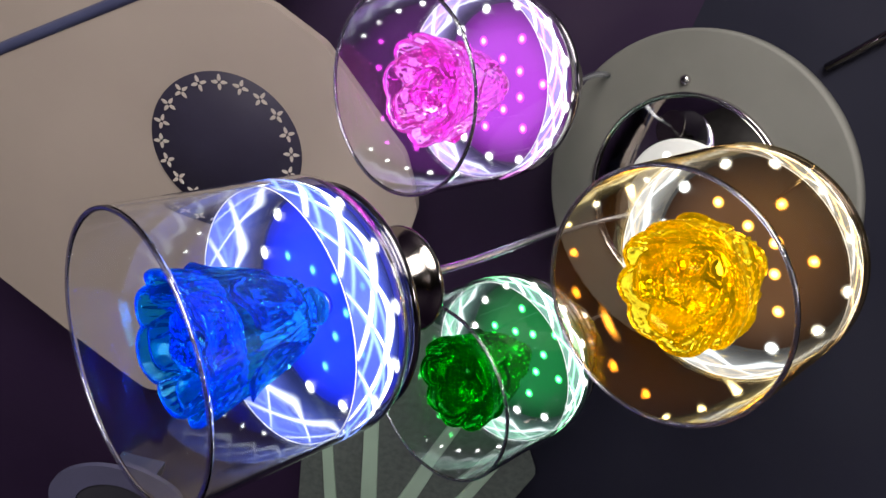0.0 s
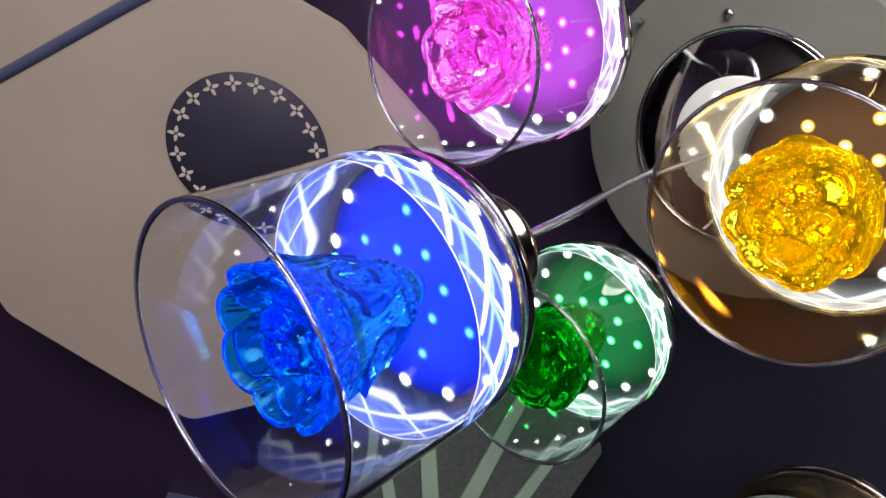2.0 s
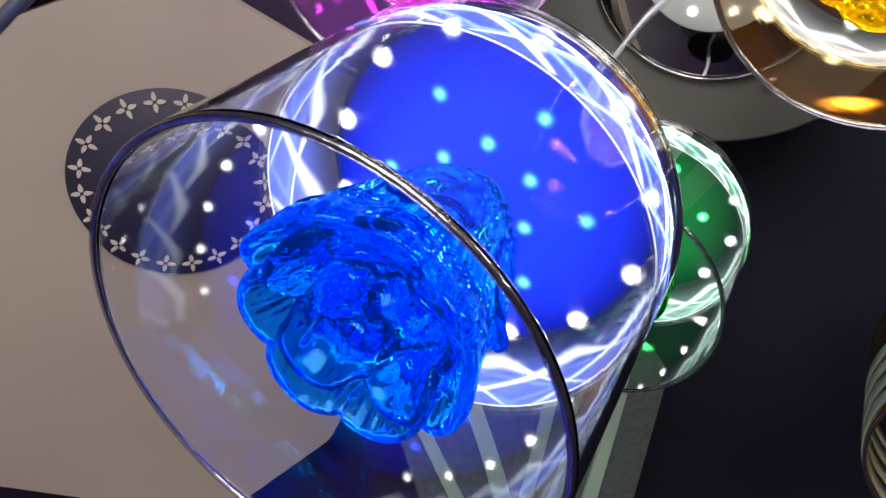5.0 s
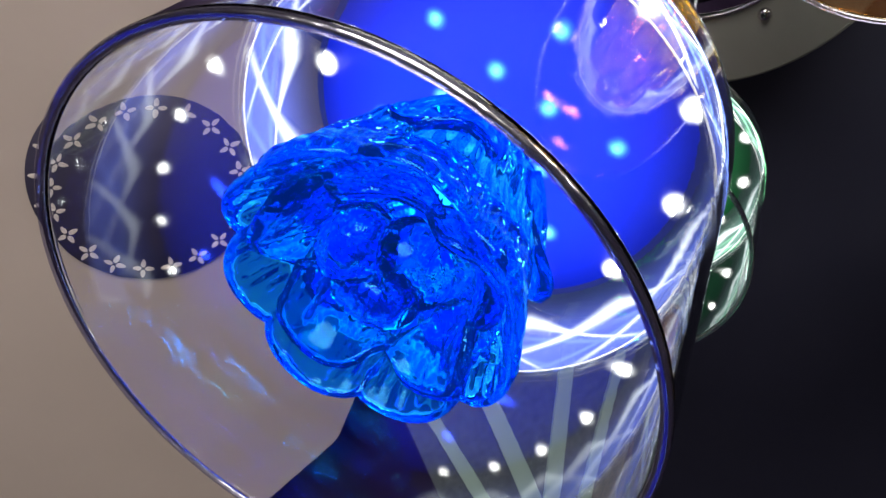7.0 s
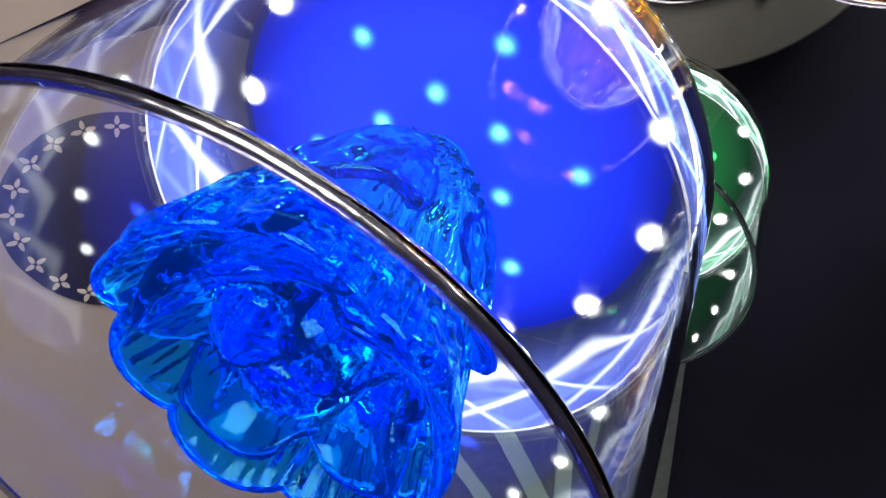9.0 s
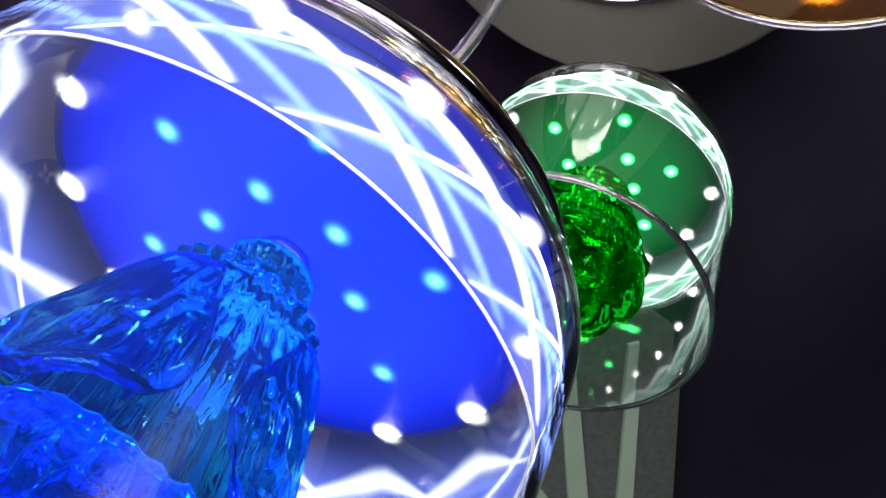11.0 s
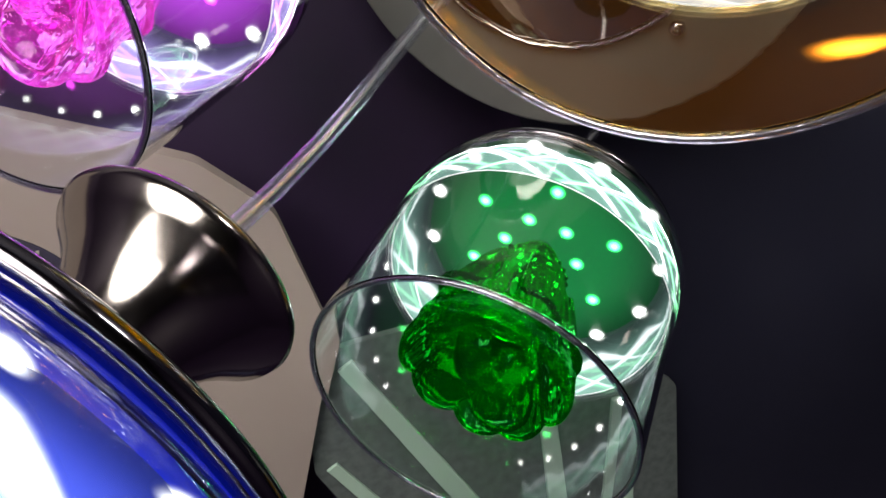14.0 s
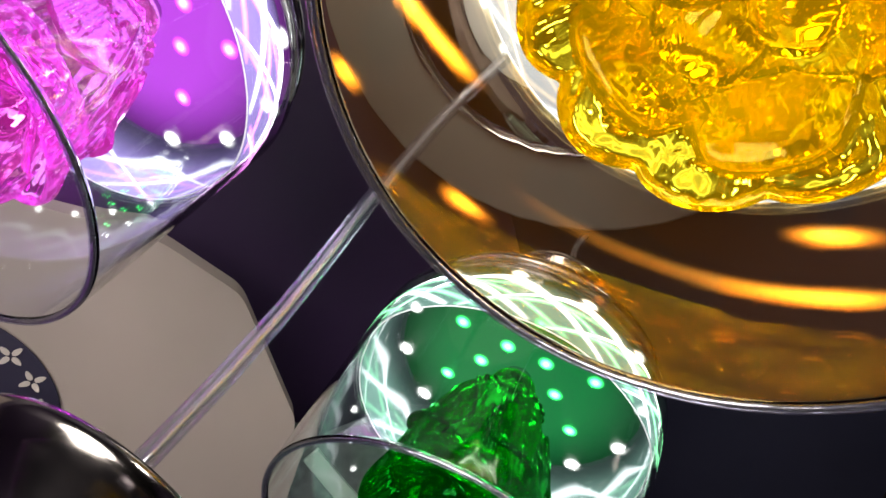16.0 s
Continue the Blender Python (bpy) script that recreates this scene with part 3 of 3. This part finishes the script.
def pendant(label, tones, led, board, band, shade_mat, x, y, z, turn, seed, flower_turn=0.0, cord_top=None, shine=0.3, board_shine=0.5, haze=0.8, lit=True):
    lamp = empty("pendant_lamp", pose(x, y, z), label, "pendant lamp", "pendant lamps under one canopy")
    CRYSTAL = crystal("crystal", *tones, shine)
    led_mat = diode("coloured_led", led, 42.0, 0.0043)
    glass = part("glass_shade", lathe(SHADE, 128), shade_mat, lamp, "clear thin glass cup, open below")
    glass.visible_shadow = False
    edge = part("rim", lathe(LIP, 128), GLASS_LIP, glass, "rounded fire-polished rim")
    edge.visible_shadow = False
    sleeve = part("diffuser_sleeve", lathe([tuple((band_at(0, k / 12).x, band_at(0, k / 12).z)) for k in range(13)] , 96, False), frosted("frosted_sleeve", band, haze), lamp, "frosted sleeve, with painted light arches when lit")
    # the bright line along the lower edge is painted as emission
    part("sleeve_rim", lathe([(0.0601, -0.0302), (0.0605, -0.0302), (0.0605, -0.0299), (0.0601, -0.0299)], 96), PAINTED_EDGE if lit else GLASS, sleeve, "thin lower edge, with painted glow when lit")
    # the diodes' caustics on the sleeve, painted as emissive strips
    thin_streak = STREAKS[1].copy()
    thin_streak.materials.clear()
    thin_streak.materials.append(beam("tinted_caustic", tuple(0.10 + 0.90 * q ** 0.5 for q in led), 1.8))
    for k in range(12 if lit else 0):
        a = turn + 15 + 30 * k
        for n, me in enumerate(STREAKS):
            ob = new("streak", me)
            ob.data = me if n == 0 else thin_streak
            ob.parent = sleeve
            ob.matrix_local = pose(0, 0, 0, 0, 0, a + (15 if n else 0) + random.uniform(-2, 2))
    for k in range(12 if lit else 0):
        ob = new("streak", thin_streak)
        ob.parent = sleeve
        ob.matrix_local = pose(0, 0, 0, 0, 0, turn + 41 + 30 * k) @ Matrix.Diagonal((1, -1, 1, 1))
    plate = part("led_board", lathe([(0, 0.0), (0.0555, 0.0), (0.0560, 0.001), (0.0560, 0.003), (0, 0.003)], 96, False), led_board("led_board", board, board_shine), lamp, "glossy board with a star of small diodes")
    # domes wider than the diodes, to hold their painted halo
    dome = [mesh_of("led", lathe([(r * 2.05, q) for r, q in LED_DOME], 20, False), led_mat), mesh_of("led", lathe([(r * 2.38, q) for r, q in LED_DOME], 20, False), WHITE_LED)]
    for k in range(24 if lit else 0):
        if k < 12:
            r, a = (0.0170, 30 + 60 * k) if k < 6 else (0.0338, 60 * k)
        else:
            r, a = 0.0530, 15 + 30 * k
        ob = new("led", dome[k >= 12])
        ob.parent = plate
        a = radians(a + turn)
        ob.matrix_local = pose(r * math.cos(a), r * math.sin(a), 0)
    part("cap", lathe([(0.0535, 0.0045), (0.0565, 0.0060), (0.0570, 0.0085), (0.0545, 0.0105), (0.030, 0.0125), (0.018, 0.0150), (0.0, 0.0150), (0.0, 0.0070), (0.050, 0.0070)], 96), DARK_CHROME, lamp, "dark chrome cap over the shade")
    rim = [(0.0560 + 0.0022 * math.cos(math.tau * k / 12), 0.0080 + 0.0022 * math.sin(math.tau * k / 12)) for k in range(12)]
    part("cap_ring", lathe(rim, 128), DARK_CHROME, lamp, "polished chrome ring round the cap")
    part("horn", lathe([(0, 0.014), (0.0150, 0.014), (0.0128, 0.020), (0.0130, 0.028), (0.0155, 0.036), (0.0200, 0.043), (0.0248, 0.048), (0.0280, 0.0508), (0.0288, 0.0526), (0.0285, 0.0536), (0.0272, 0.0532), (0, 0.0500)], 96, False), SATIN, lamp, "satin flared chrome horn")
    top = cord_top or (0, 0, CZ - z)
    bends = []
    for k in range(13):
        s = k / 12
        p = Vector((0, 0, 0.044)).lerp(Vector(top), s)
        p.x += 0.0016 * math.sin(s * 7 + seed)
        p.y += 0.0016 * math.sin(s * 9 + seed * 2)
        bends.append(p)
    cord = part("cord", tube(bends, 0.0026, 14), CORD, lamp, "clear plastic-sheathed cord")
    for off in (-0.0009, 0.0009):
        part("wire", tube([p + Vector((off, off * 0.5, 0)) for p in bends], 0.0007, 8), WIRE, cord, "tinned wire inside the sheath")
    # cast rose on its stem
    rng = random.Random(seed)
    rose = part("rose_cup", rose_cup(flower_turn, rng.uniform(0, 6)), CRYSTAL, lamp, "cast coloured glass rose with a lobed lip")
    stem = part("stem", lathe([(0, 0.0), (0.0060, 0.0), (0.0060, -0.0026), (0, -0.0026)], 24, False), CHROME, lamp, "small chrome socket")
    # glowing disc added in the socket to brighten the rose
    if lit:
        part("led", lathe([(0, -0.0027), (0.0046, -0.0027), (0.0040, -0.0032), (0, -0.0034)], 24, False), glow("socket_fill", tuple(0.15 + 0.85 * q ** 0.6 for q in led), 5.0), stem, "added socket diode that brightens the rose")
    for count, br, rr, zt, zr, wide, curl in ((5, 0.0208, 0.0308, -0.0240, -0.0590, 0.52, 0.0030), (5, 0.0190, 0.0272, -0.0590, -0.0775, 0.70, 0.0016)):
        for k in range(count):
            a = math.tau * (k + rng.uniform(-0.10, 0.10)) / count + flower_turn + 0.1 * count * br * 300
            part("petal", petal_mesh("petal", CRYSTAL, br, rr * rng.uniform(0.97, 1.03), zt, zr + rng.uniform(-0.002, 0.002), wide * rng.uniform(0.9, 1.1), curl, a, rng.random(), thick=0.0028), CRYSTAL, rose)
    for k in range(3):
        a = flower_turn + (0.3, 2.6, 4.4)[k]
        part("petal", bud_petal((0.0078 * math.cos(a), 0.0078 * math.sin(a), -0.0672), (0.0078, 0.0104, 0.0088), a, phase=seed + k), CRYSTAL, rose)
    return lamp


# ---- rod and loose wire near the ceiling ----
rod = empty("ceiling_rod", pose(0, 0, 0), "thin steel rod under the dark ceiling", "rod")
part("bar", tube([(-0.119, 0.021, 2.4165), (-0.075, 0.018, 2.4165), (0.02, 0.010, 2.4165)], 0.0035, 10), SATIN, rod)
wire = empty("loose_wire", pose(0, 0, 0), "loose dark wire with a small connector under the ceiling", "wire")
part("lead", tube([(-0.33, -0.15, 2.416), (-0.29, -0.128, 2.414), (-0.266, -0.118, 2.410), (-0.245, -0.098, 2.412), (-0.22, -0.075, 2.416), (-0.20, -0.04, 2.4175)], 0.0016, 8), SEAM, wire)
part("connector", slab(rounded([(-0.283, -0.125), (-0.262, -0.128), (-0.258, -0.108), (-0.279, -0.105)], 0.003), 2.404, 2.4195, 0.001), SEAM, wire, "small dark connector block", smooth=False)

# the tint of each rose and the colour of its painted inner glow
BLUE = ((0.12, 0.72, 1.0), (0.0, 0.17, 1.0))
GREEN = ((0.06, 0.70, 0.15), (0.0, 0.11, 0.006))
PINK = ((1.0, 0.74, 0.97), (1.0, 0.10, 0.70))
AMBER = ((1.0, 0.90, 0.19), (0.85, 0.62, 0.0))
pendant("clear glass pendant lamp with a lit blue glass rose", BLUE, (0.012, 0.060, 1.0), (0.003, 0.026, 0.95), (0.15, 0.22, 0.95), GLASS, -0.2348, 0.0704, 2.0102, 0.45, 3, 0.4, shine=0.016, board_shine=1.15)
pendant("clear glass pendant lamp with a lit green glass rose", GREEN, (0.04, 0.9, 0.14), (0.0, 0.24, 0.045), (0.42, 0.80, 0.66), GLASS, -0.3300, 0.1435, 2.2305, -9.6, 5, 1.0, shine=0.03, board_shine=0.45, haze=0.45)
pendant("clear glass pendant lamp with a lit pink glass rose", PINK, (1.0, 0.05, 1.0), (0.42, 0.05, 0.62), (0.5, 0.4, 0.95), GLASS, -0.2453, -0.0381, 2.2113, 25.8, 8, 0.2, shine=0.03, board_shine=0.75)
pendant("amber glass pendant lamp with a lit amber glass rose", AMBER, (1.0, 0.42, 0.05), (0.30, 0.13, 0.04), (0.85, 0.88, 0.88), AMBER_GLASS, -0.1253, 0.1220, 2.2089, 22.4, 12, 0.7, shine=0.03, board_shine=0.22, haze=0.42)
striped = pendant("unlit glass pendant lamp with white stripes round its shade", AMBER, (1, 1, 1), (0.02, 0.02, 0.02), (1, 1, 1), AMBER_GLASS, -0.2640, 0.3420, 2.2465, 0.0, 17, 0.1, shine=0.02, board_shine=0.0, haze=0.0, lit=False)
for k in range(4):
    z0 = LOW + 0.006 + 0.0135 * k
    part("stripe", lathe([(R + 0.0002, z0), (R + 0.0008, z0 + 0.0004), (R + 0.0008, z0 + 0.0090), (R + 0.0002, z0 + 0.0094)], 96), STRIPE_WHITE, striped, "white glazed stripe")
